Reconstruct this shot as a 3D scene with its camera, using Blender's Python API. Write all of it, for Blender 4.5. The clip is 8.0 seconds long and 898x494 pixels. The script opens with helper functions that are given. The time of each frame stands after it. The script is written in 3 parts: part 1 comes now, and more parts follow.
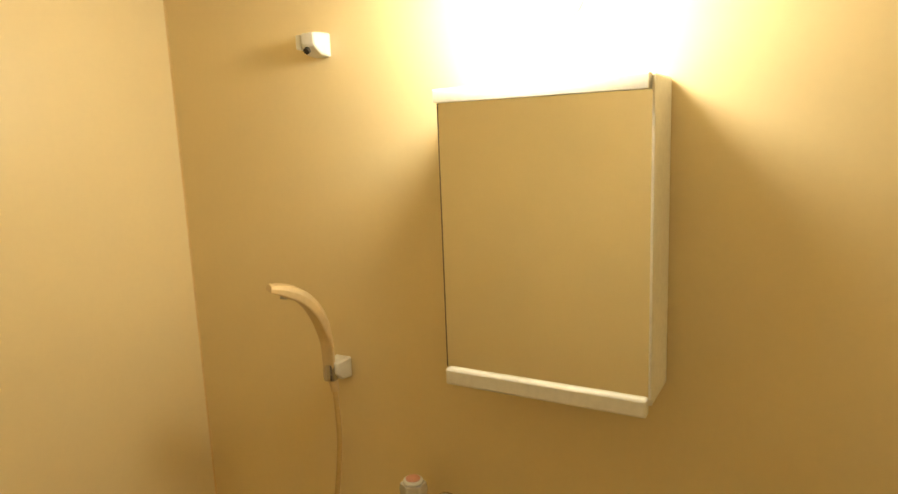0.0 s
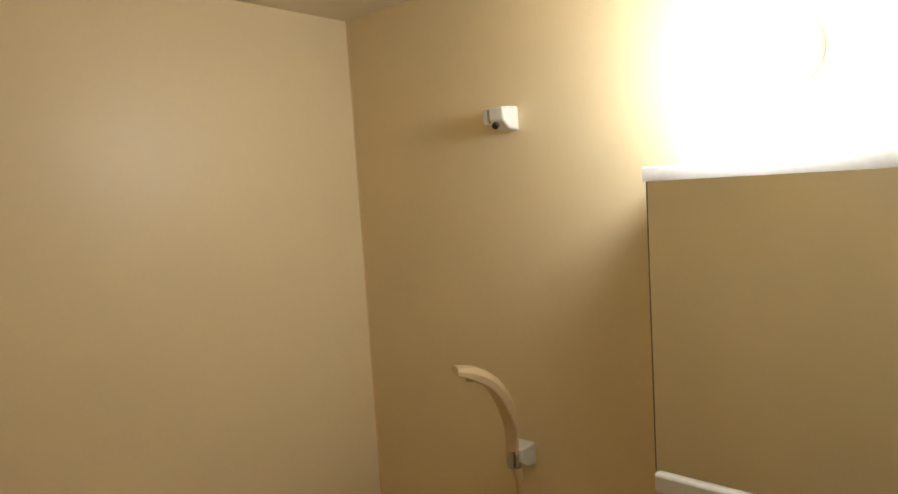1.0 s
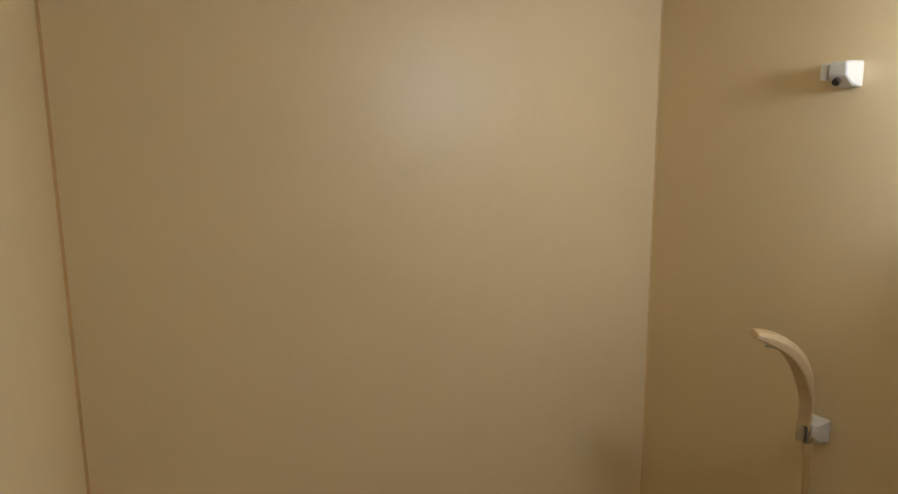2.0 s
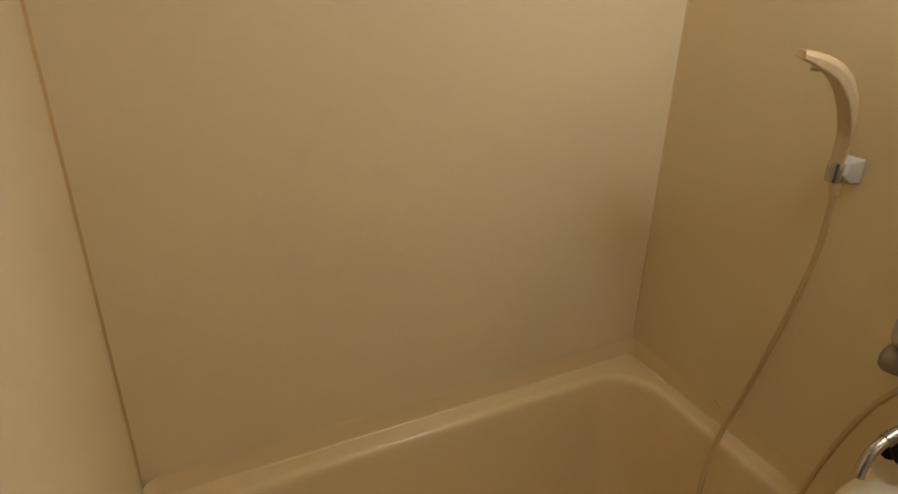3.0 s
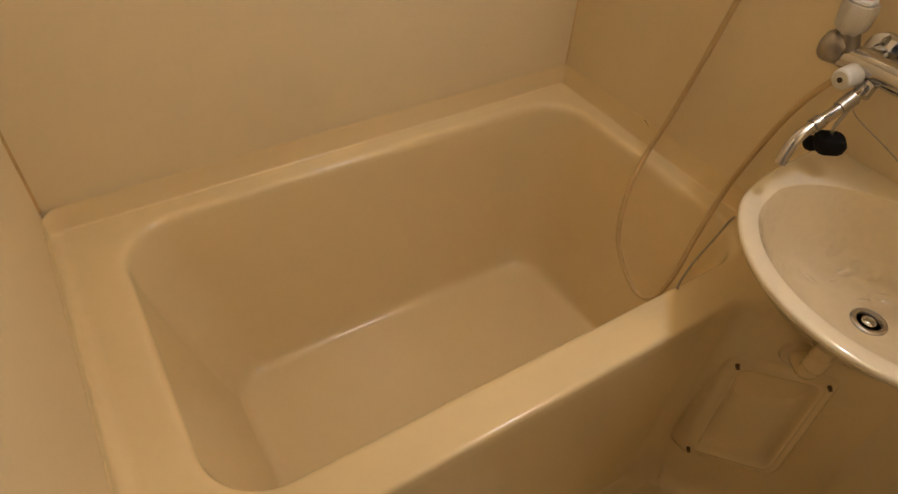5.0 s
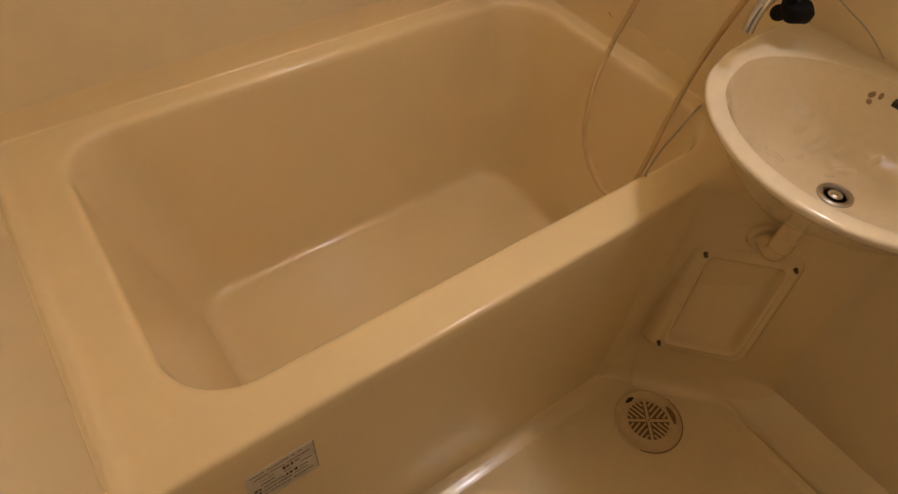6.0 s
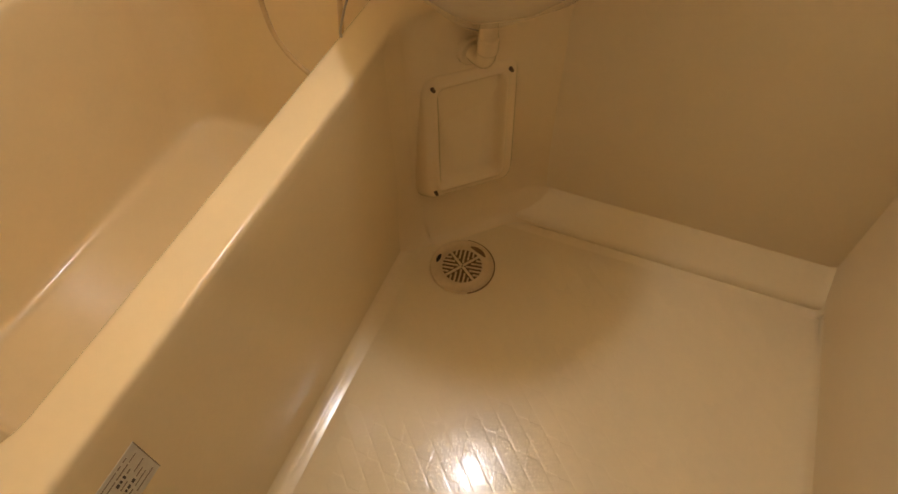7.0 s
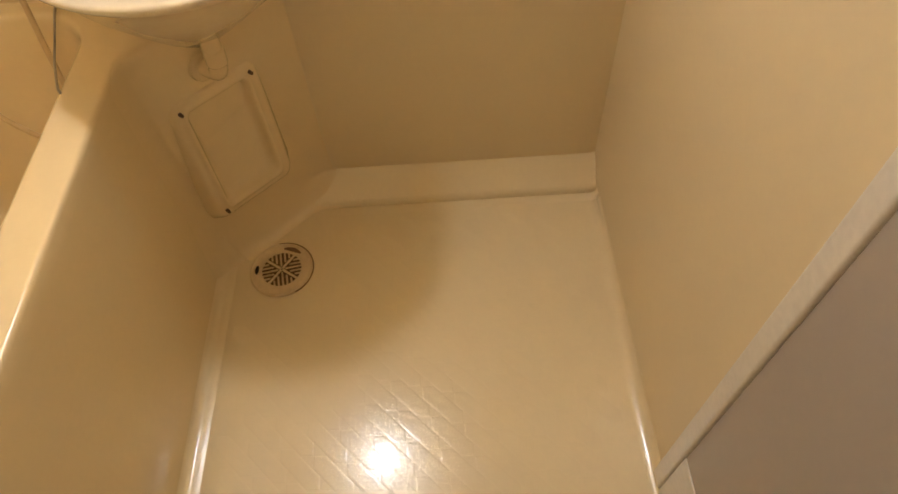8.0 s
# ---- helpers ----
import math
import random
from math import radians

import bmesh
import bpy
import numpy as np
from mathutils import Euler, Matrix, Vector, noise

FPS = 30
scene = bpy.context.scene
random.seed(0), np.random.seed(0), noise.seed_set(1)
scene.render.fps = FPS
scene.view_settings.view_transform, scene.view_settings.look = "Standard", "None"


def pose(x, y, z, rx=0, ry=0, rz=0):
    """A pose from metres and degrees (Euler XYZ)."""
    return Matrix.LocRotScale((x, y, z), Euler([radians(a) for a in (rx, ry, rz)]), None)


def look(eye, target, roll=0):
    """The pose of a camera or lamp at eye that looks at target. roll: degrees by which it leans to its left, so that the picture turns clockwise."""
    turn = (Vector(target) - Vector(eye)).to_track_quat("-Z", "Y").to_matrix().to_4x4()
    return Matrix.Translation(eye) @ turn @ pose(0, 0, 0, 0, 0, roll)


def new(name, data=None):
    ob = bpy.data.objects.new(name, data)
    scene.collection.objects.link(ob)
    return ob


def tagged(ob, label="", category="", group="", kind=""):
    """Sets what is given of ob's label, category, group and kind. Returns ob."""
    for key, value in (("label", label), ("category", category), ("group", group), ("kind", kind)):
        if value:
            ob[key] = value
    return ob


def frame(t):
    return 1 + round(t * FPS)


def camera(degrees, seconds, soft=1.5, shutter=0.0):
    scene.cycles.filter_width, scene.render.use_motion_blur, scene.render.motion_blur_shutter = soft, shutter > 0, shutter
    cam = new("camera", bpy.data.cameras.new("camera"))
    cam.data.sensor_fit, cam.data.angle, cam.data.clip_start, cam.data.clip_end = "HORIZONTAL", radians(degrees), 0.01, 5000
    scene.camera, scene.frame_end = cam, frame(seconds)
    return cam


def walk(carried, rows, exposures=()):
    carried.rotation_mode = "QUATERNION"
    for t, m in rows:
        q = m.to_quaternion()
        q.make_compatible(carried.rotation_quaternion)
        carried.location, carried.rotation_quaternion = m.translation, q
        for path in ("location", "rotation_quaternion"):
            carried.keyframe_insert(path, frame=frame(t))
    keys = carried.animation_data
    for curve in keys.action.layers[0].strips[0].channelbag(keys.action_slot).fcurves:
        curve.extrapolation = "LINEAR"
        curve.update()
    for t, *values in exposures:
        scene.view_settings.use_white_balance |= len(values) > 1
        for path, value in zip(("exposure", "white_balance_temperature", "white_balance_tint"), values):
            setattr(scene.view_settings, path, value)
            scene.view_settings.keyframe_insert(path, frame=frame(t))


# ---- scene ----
cam = camera(69.45, 8.0, soft=1.5)
PATH = [
    (0, look((0.1934, 0.3975, 1.6228), (1.0493, 0.8889, 1.4555), -2.22)),
    (0.5, look((0.2293, 0.4245, 1.6820), (1.0778, 0.9404, 1.5643), -3.44)),
    (1, look((0.2013, 0.5099, 1.6816), (0.9435, 1.1737, 1.5900), -3.59)),
    (1.5, look((0.1366, 0.5523, 1.6870), (0.7250, 1.3566, 1.6048), -1.37)),
    (2, look((0.0660, 0.5422, 1.6959), (0.5249, 1.4155, 1.5323), -0.45)),
    (2.2, look((0.0590, 0.5490, 1.6424), (0.5106, 1.4131, 1.4203), 1.07)),
    (3.3, look((0.1132, 0.5895, 1.4813), (0.5012, 1.3656, 0.9843), 1.52)),
    (3.5, look((0.1070, 0.5994, 1.4448), (0.4886, 1.3477, 0.9021), 2.57)),
    (4, look((0.1009, 0.6030, 1.3900), (0.4792, 1.2798, 0.7585), 4.13)),
    (4.5, look((0.1280, 0.5688, 1.3623), (0.5062, 1.2031, 0.6881), 3.49)),
    (4.7, look((0.1261, 0.5747, 1.3749), (0.5314, 1.1838, 0.6933), 4.16)),
    (5.8, look((0.1192, 0.5246, 1.3101), (0.5213, 1.0654, 0.5713), 5.31)),
    (6, look((0.1175, 0.5304, 1.2920), (0.5296, 1.0413, 0.5376), 4.56)),
    (6.5, look((0.1291, 0.5007, 1.2512), (0.5862, 0.9172, 0.4653), -0.46)),
    (7, look((0.1135, 0.4647, 1.2116), (0.6612, 0.6931, 0.4067), -0.85)),
    (7.5, look((0.1268, 0.3791, 1.2352), (0.6627, 0.4939, 0.3987), -3.39)),
    (8, look((0.0610, 0.3583, 1.2476), (0.6340, 0.3661, 0.4281), -4.14)),
]
EXPO = [
    (0.0, 1.00, 8600, -2), (0.5, 0.63, 6950, -1), (1.0, 0.23, 6200, 5), (1.5, 0.15, 5350, 7), (2.0, 0.16, 5550, 6), (2.2, 0.20, 5600, 6),
    (3.3, 0.68, 5800, 6), (3.5, 0.72, 5800, 4), (4.0, 1.00, 5850, 4), (4.5, 1.06, 5850, 4), (4.7, 1.08, 5950, 8),
    (5.8, 1.08, 6300, 22), (6.0, 1.06, 6350, 21), (6.5, 1.04, 6600, 14), (7.0, 1.50, 6100, 17), (7.5, 1.82, 5700, 15), (8.0, 1.80, 5900, 12),
]
walk(cam, PATH, EXPO)

from mathutils.bvhtree import BVHTree

# ---- light ----
world = bpy.data.worlds.new("world")
world.use_nodes = True
world.node_tree.nodes["Background"].inputs[0].default_value = (0.05, 0.045, 0.04, 1)
world.node_tree.nodes["Background"].inputs[1].default_value = 0.1
scene.world = world
LAMP_POWER = 38.5

# ---- plan, metres ----
W, D, H = 1.145, 1.609, 2.05        # inner width (x), depth (y), height
ZR = 0.562                          # top of the bathtub rim
YF = 0.902                          # face of the bathtub apron
CURB = 1.074                        # where the floor pan turns up to the mirror wall
DRAIN = (0.897, 0.760)
DOOR_Y0, DOOR_Y1, DOOR_Z0, DOOR_Z1 = 0.06, 0.70, 0.12, 1.88


# ---- materials ----
def nodes_of(name):
    m = bpy.data.materials.new(name)
    m.use_nodes = True
    nt = m.node_tree
    return m, nt, nt.nodes["Principled BSDF"]


def surface(name, colour, rough=0.3, metal=0.0, coat=0.0, big=0.05, fine=0.04, bump=0.0, bump_scale=400.0, spec=0.5, big_scale=3.0, stain=None, stain_amount=0.0, rough_var=0.04):
    """A plain painted, moulded or plated surface with clouding at two scales, slight relief and uneven gloss."""
    m, nt, bs = nodes_of(name)
    N, L = nt.nodes, nt.links
    co = N.new("ShaderNodeTexCoord")
    n1 = N.new("ShaderNodeTexNoise"); n1.inputs["Scale"].default_value = big_scale; n1.inputs["Detail"].default_value = 4
    n2 = N.new("ShaderNodeTexNoise"); n2.inputs["Scale"].default_value = 90; n2.inputs["Detail"].default_value = 3
    L.new(co.outputs["Object"], n1.inputs["Vector"]); L.new(co.outputs["Object"], n2.inputs["Vector"])
    dark = tuple(c * (1 - 2 * big) for c in colour); light = tuple(min(1, c * (1 + big)) for c in colour)
    r1 = N.new("ShaderNodeValToRGB")
    r1.color_ramp.elements[0].position, r1.color_ramp.elements[1].position = 0.1, 0.9
    r1.color_ramp.elements[0].color = (*dark, 1); r1.color_ramp.elements[1].color = (*light, 1)
    L.new(n1.outputs["Fac"], r1.inputs["Fac"])
    r2 = N.new("ShaderNodeValToRGB")
    r2.color_ramp.elements[0].position, r2.color_ramp.elements[1].position = 0.3, 0.7
    r2.color_ramp.elements[0].color = (1 - 2 * fine,) * 3 + (1,); r2.color_ramp.elements[1].color = (1, 1, 1, 1)
    L.new(n2.outputs["Fac"], r2.inputs["Fac"])
    mx = N.new("ShaderNodeMix"); mx.data_type = "RGBA"; mx.blend_type = "MULTIPLY"; mx.inputs["Factor"].default_value = 1
    L.new(r1.outputs["Color"], mx.inputs["A"]); L.new(r2.outputs["Color"], mx.inputs["B"])
    out = mx.outputs["Result"]
    if stain:
        n3 = N.new("ShaderNodeTexNoise"); n3.inputs["Scale"].default_value = 7; n3.inputs["Detail"].default_value = 7; n3.inputs["Roughness"].default_value = 0.7
        L.new(co.outputs["Object"], n3.inputs["Vector"])
        r3 = N.new("ShaderNodeValToRGB"); r3.color_ramp.elements[0].position, r3.color_ramp.elements[1].position = 0.5, 0.75
        r3.color_ramp.elements[0].color = (0, 0, 0, 1); r3.color_ramp.elements[1].color = (stain_amount,) * 3 + (1,)
        L.new(n3.outputs["Fac"], r3.inputs["Fac"])
        m2 = N.new("ShaderNodeMix"); m2.data_type = "RGBA"; m2.inputs["B"].default_value = (*stain, 1)
        L.new(r3.outputs["Color"], m2.inputs["Factor"]); L.new(out, m2.inputs["A"])
        out = m2.outputs["Result"]
    L.new(out, bs.inputs["Base Color"])
    mr = N.new("ShaderNodeMapRange"); mr.inputs["To Min"].default_value = max(0.02, rough - rough_var); mr.inputs["To Max"].default_value = rough + rough_var
    L.new(n1.outputs["Fac"], mr.inputs["Value"]); L.new(mr.outputs["Result"], bs.inputs["Roughness"])
    bs.inputs["Metallic"].default_value = metal
    bs.inputs["Specular IOR Level"].default_value = spec
    bs.inputs["Coat Weight"].default_value = coat; bs.inputs["Coat Roughness"].default_value = 0.07
    if bump:
        n4 = N.new("ShaderNodeTexNoise"); n4.inputs["Scale"].default_value = bump_scale; n4.inputs["Detail"].default_value = 2
        L.new(co.outputs["Object"], n4.inputs["Vector"])
        bp = N.new("ShaderNodeBump"); bp.inputs["Strength"].default_value = bump; bp.inputs["Distance"].default_value = 0.001
        L.new(n4.outputs["Fac"], bp.inputs["Height"]); L.new(bp.outputs["Normal"], bs.inputs["Normal"])
    return m


CREAM = (0.84, 0.69, 0.43)
M_WALL = surface("wall_panel_cream", CREAM, 0.42, spec=0.55, big=0.03, fine=0.008, bump=0.10, bump_scale=45)
M_CEIL = surface("ceiling_cream", (0.78, 0.66, 0.45), 0.5, fine=0.01, bump=0.08, bump_scale=60)
M_TUB = surface("moulded_plastic_cream", (0.872, 0.695, 0.395), 0.22, rough_var=0.03, coat=0.25, big=0.03, fine=0.008, bump=0.04, bump_scale=60)
M_PAN = surface("floor_pan_cream", (0.865, 0.71, 0.43), 0.22, rough_var=0.03, coat=0.25, big=0.03, fine=0.01, bump=0.06, bump_scale=80)
M_BASIN = surface("basin_enamel", (0.85, 0.74, 0.54), 0.14, coat=0.6, big=0.02, fine=0.02)
M_WHITE = surface("white_plastic", (0.80, 0.78, 0.74), 0.35, big=0.03)
M_TRIM = surface("cabinet_white_plastic", (0.86, 0.84, 0.80), 0.4, big=0.03)
M_SEAM = surface("caulk_brown", (0.66, 0.44, 0.19), 0.6, big=0.15)
M_SEAM_PALE = surface("caulk_pale", (0.80, 0.58, 0.30), 0.5, big=0.1)
M_CHROME = surface("chrome", (0.60, 0.60, 0.62), 0.10, metal=1.0, big=0.05, rough_var=0.04)
M_STEEL = surface("dull_steel", (0.55, 0.52, 0.48), 0.35, metal=1.0, big=0.1)
M_BLACK = surface("black_rubber", (0.006, 0.006, 0.006), 0.75, big=0.1, spec=0.2)
M_DULL = surface("tarnished_chrome", (0.40, 0.37, 0.33), 0.34, metal=1.0, big=0.15)
M_HOLE = surface("dark_hole", (0.03, 0.02, 0.012), 0.7, big=0.1)
M_GAP = surface("cabinet_gap", (0.16, 0.11, 0.06), 0.6)
M_SCREW = surface("screw_brown", (0.17, 0.095, 0.045), 0.5, big=0.2)
M_HOSE = surface("hose_beige", (0.68, 0.49, 0.24), 0.34, big=0.05)
M_SHOWER = surface("shower_ivory", (0.69, 0.52, 0.30), 0.36, big=0.03)
M_GREY = surface("door_panel_grey", (0.46, 0.395, 0.33), 0.45, big=0.04, fine=0.01, bump=0.12, bump_scale=120)
M_FRAME = surface("door_frame_ivory", (0.84, 0.77, 0.66), 0.35, big=0.03)
M_RED = surface("red_cap", (0.75, 0.36, 0.27), 0.3)
M_STICK = surface("sticker_paper", (0.72, 0.66, 0.55), 0.45, big=0.05)
M_INK = surface("sticker_ink", (0.07, 0.05, 0.045), 0.6)
M_INK_PALE = surface("sticker_ink_faded", (0.26, 0.20, 0.14), 0.6)
M_GRATE = surface("drain_grate_plastic", (0.80, 0.62, 0.35), 0.36, big=0.08, stain=(0.42, 0.25, 0.10), stain_amount=0.35)
M_WELL = surface("drain_well", (0.24, 0.14, 0.06), 0.6, big=0.2)
M_STAIN = surface("rust_brown_dirt", (0.30, 0.17, 0.07), 0.6, big=0.25)
# brown of the reflections painted on the bowl's back wall
M_REFLECTION = surface("painted_brown_reflection", (0.42, 0.27, 0.13), 0.4, big=0.3, big_scale=200)
M_HALL = surface("hall_wall", (0.55, 0.50, 0.44), 0.6)
M_HALLFLOOR = surface("hall_floor", (0.30, 0.22, 0.15), 0.4, big=0.1)

M_MIRROR, _nt, _b = nodes_of("mirror_silver")
_b.inputs["Base Color"].default_value = (0.87, 0.87, 0.80, 1); _b.inputs["Metallic"].default_value = 1; _b.inputs["Roughness"].default_value = 0.03
M_CLEAR, _nt, _b = nodes_of("clear_acrylic")
_b.inputs["Base Color"].default_value = (0.95, 0.93, 0.9, 1); _b.inputs["Transmission Weight"].default_value = 0.6; _b.inputs["Roughness"].default_value = 0.3; _b.inputs["IOR"].default_value = 1.48
# same enamel as the rim; the shade inside the bowl is mixed into its colour
M_WET_SHADED = surface("wet_shaded_basin_enamel", (0.84, 0.70, 0.47), 0.14, coat=1.0, big=0.02, fine=0.02)
_nt = M_WET_SHADED.node_tree
_no, _bu, _tc = _nt.nodes.new("ShaderNodeTexNoise"), _nt.nodes.new("ShaderNodeBump"), _nt.nodes.new("ShaderNodeTexCoord")
_no.inputs["Scale"].default_value = 38; _no.inputs["Detail"].default_value = 1.0
_bu.inputs["Strength"].default_value = 0.6; _bu.inputs["Distance"].default_value = 0.002
_nt.links.new(_tc.outputs["Object"], _no.inputs["Vector"]); _nt.links.new(_no.outputs["Fac"], _bu.inputs["Height"])
_nt.links.new(_bu.outputs["Normal"], _nt.nodes["Principled BSDF"].inputs["Coat Normal"])
_nt.nodes["Principled BSDF"].inputs["Coat Roughness"].default_value = 0.04
# drops take over the bowl's colour with its painted shade
M_DROP = surface("water_over_enamel", (0.84, 0.70, 0.47), 0.07, coat=1.0, big=0.02, fine=0.02, spec=0.7, rough_var=0.02)
M_DROP.node_tree.nodes["Principled BSDF"].inputs["Coat Roughness"].default_value = 0.07
M_GLOW, _nt, _b = nodes_of("lamp_opal_glass")
_b.inputs["Base Color"].default_value = (0.9, 0.88, 0.82, 1)
_b.inputs["Emission Color"].default_value = (0.98, 0.96, 0.96, 1); _b.inputs["Emission Strength"].default_value = LAMP_POWER


# ---- mesh helpers ----
def thing(name, label, category, at=(0, 0, 0), group="", kind=""):
    return tagged(pose_at(new(name), at), label, category, group, kind)


def pose_at(ob, at):
    ob.location = at
    return ob


def part(name, bm, material, parent=None, label="", smooth=True, bevel=0.0, segs=2, angle=40):
    bm.normal_update()
    me = bpy.data.meshes.new(name)
    bm.to_mesh(me); bm.free()
    me.materials.append(material)
    for p in me.polygons:
        p.use_smooth = smooth
    ob = new(name, me)
    if bevel:
        b = ob.modifiers.new("bevel", "BEVEL"); b.width, b.segments, b.limit_method, b.angle_limit = bevel, segs, "ANGLE", radians(35)
        b.harden_normals = False
    if smooth:
        me.set_sharp_from_angle(angle=radians(angle))
    if parent is not None:
        ob.parent = parent
        ob.location = -parent.location if parent.parent is None else (0, 0, 0)
    if label:
        ob["label"] = label
    return ob


def structure(name, bm, material, label, category, **kw):
    return tagged(part(name, bm, material, None, **kw), label, category, kind="structure")


def box(x0, x1, y0, y1, z0, z1, bm=None):
    bm = bm or bmesh.new()
    m = Matrix.Translation(((x0 + x1) / 2, (y0 + y1) / 2, (z0 + z1) / 2)) @ Matrix.Diagonal((x1 - x0, y1 - y0, z1 - z0, 1))
    bmesh.ops.create_cube(bm, size=1, matrix=m)
    return bm


def rod(a, b, r0, r1=None, n=20, bm=None, caps=True):
    """A round bar or cone from a to b."""
    bm = bm or bmesh.new()
    a, b = Vector(a), Vector(b)
    d = b - a
    m = Matrix.Translation((a + b) / 2) @ d.to_track_quat("Z", "Y").to_matrix().to_4x4()
    bmesh.ops.create_cone(bm, cap_ends=caps, segments=n, radius1=r0, radius2=r0 if r1 is None else r1, depth=d.length, matrix=m)
    return bm


def ball(c, r, sx=1, sy=1, sz=1, bm=None, n=16):
    bm = bm or bmesh.new()
    bmesh.ops.create_uvsphere(bm, u_segments=n * 2, v_segments=n, radius=r, matrix=Matrix.Translation(c) @ Matrix.Diagonal((sx, sy, sz, 1)))
    return bm


def loft(loops, bm=None, close=True, cap0=False, cap1=False):
    """Skin through loops of equally many points."""
    bm = bm or bmesh.new()
    rows = [[bm.verts.new(p) for p in lp] for lp in loops]
    n = len(rows[0])
    for a, b in zip(rows, rows[1:]):
        for i in range(n if close else n - 1):
            j = (i + 1) % n
            bm.faces.new((a[i], a[j], b[j], b[i]))
    if cap0:
        bm.faces.new(rows[0][::-1])
    if cap1:
        bm.faces.new(rows[-1])
    return bm


def smooth_points(pts, per=8):
    """A Catmull-Rom line through the points."""
    P = [Vector(p) for p in pts]
    P = [P[0] * 2 - P[1]] + P + [P[-1] * 2 - P[-2]]
    out = []
    for i in range(1, len(P) - 2):
        a, b, c, d = P[i - 1:i + 3]
        for k in range(per):
            t = k / per
            out.append(0.5 * ((2 * b) + (c - a) * t + (2 * a - 5 * b + 4 * c - d) * t * t + (3 * b - a - 3 * c + d) * t ** 3))
    return out + [P[-2]]


def tube(pts, radius, n=12, per=8, bm=None):
    """A round tube along a smooth line; radius may be a function of 0..1 giving (across, along) half widths."""
    line = smooth_points(pts, per)
    loops, up = [], Vector((0, 0, 1))
    for i, p in enumerate(line):
        d = (line[min(i + 1, len(line) - 1)] - line[max(i - 1, 0)]).normalized()
        s = d.cross(up)
        s = s.normalized() if s.length > 1e-3 else Vector((0, 1, 0))
        u = s.cross(d)
        r = radius(i / (len(line) - 1)) if callable(radius) else (radius, radius)
        loops.append([p + s * r[0] * math.cos(2 * math.pi * k / n) + u * r[1] * math.sin(2 * math.pi * k / n) for k in range(n)])
    return loft(loops, bm, cap0=True, cap1=True)


def round_rect(x0, x1, y0, y1, r, z, k=12, side=6):
    """Points of a rectangle with rounded corners, counter-clockwise, always equally many."""
    out = []
    cs = [((x1 - r, y0 + r), -90), ((x1 - r, y1 - r), 0), ((x0 + r, y1 - r), 90), ((x0 + r, y0 + r), 180)]
    for n, ((cx, cy), a0) in enumerate(cs):
        arc = [(cx + r * math.cos(radians(a0 + 90 * i / k)), cy + r * math.sin(radians(a0 + 90 * i / k))) for i in range(k + 1)]
        out += arc
        (nx, ny), na = cs[(n + 1) % 4]
        q = (nx + r * math.cos(radians(na)), ny + r * math.sin(radians(na)))
        out += [(arc[-1][0] + (q[0] - arc[-1][0]) * s / side, arc[-1][1] + (q[1] - arc[-1][1]) * s / side) for s in range(1, side)]
    return [(x, y, z) for x, y in out]


# ---- shell of the room ----
structure("wall_east", box(W, W + 0.05, -0.05, D + 0.05, -0.05, H), M_WALL, "cream moulded plastic wall panel behind the mirror cabinet", "wall")
structure("wall_north", box(-0.05, W, D, D + 0.05, -0.05, H), M_WALL, "cream moulded plastic wall panel above the bathtub", "wall")
structure("wall_south", box(-0.05, W, -0.05, 0, -0.05, H), M_WALL, "cream moulded plastic wall panel opposite the bathtub", "wall")
west = box(-0.05, 0, DOOR_Y1, D, -0.05, H)
box(-0.05, 0, 0, DOOR_Y0, -0.05, H, west)
box(-0.05, 0, DOOR_Y0, DOOR_Y1, -0.05, DOOR_Z0, west)
box(-0.05, 0, DOOR_Y0, DOOR_Y1, DOOR_Z1, H, west)
structure("wall_west", west, M_WALL, "cream moulded plastic wall panel with the doorway", "wall")
structure("ceiling", box(-0.05, W + 0.05, -0.05, D + 0.05, H, H + 0.05), M_CEIL, "low cream plastic ceiling panel", "ceiling")

# corner beads where two wall panels meet
for nm, (x, y, sx, sy, w, z0, mat) in {"trim_north_east": (W, D, -1, -1, 0.003, 0.048, M_SEAM_PALE), "trim_north_west": (0, D, 1, -1, 0.0045, 0.049, M_SEAM)}.items():
    b = bmesh.new()
    prof = [(0, 0), (w, 0), (w * 0.45, w * 0.45), (0, w)]
    loft([[(x + sx * u, y + sy * v, z) for u, v in prof] for z in (ZR + z0, H)], b)
    bmesh.ops.recalc_face_normals(b, faces=b.faces)
    structure(nm, b, mat, "thin brownish sealed seam in the wall corner", "trim", smooth=False)


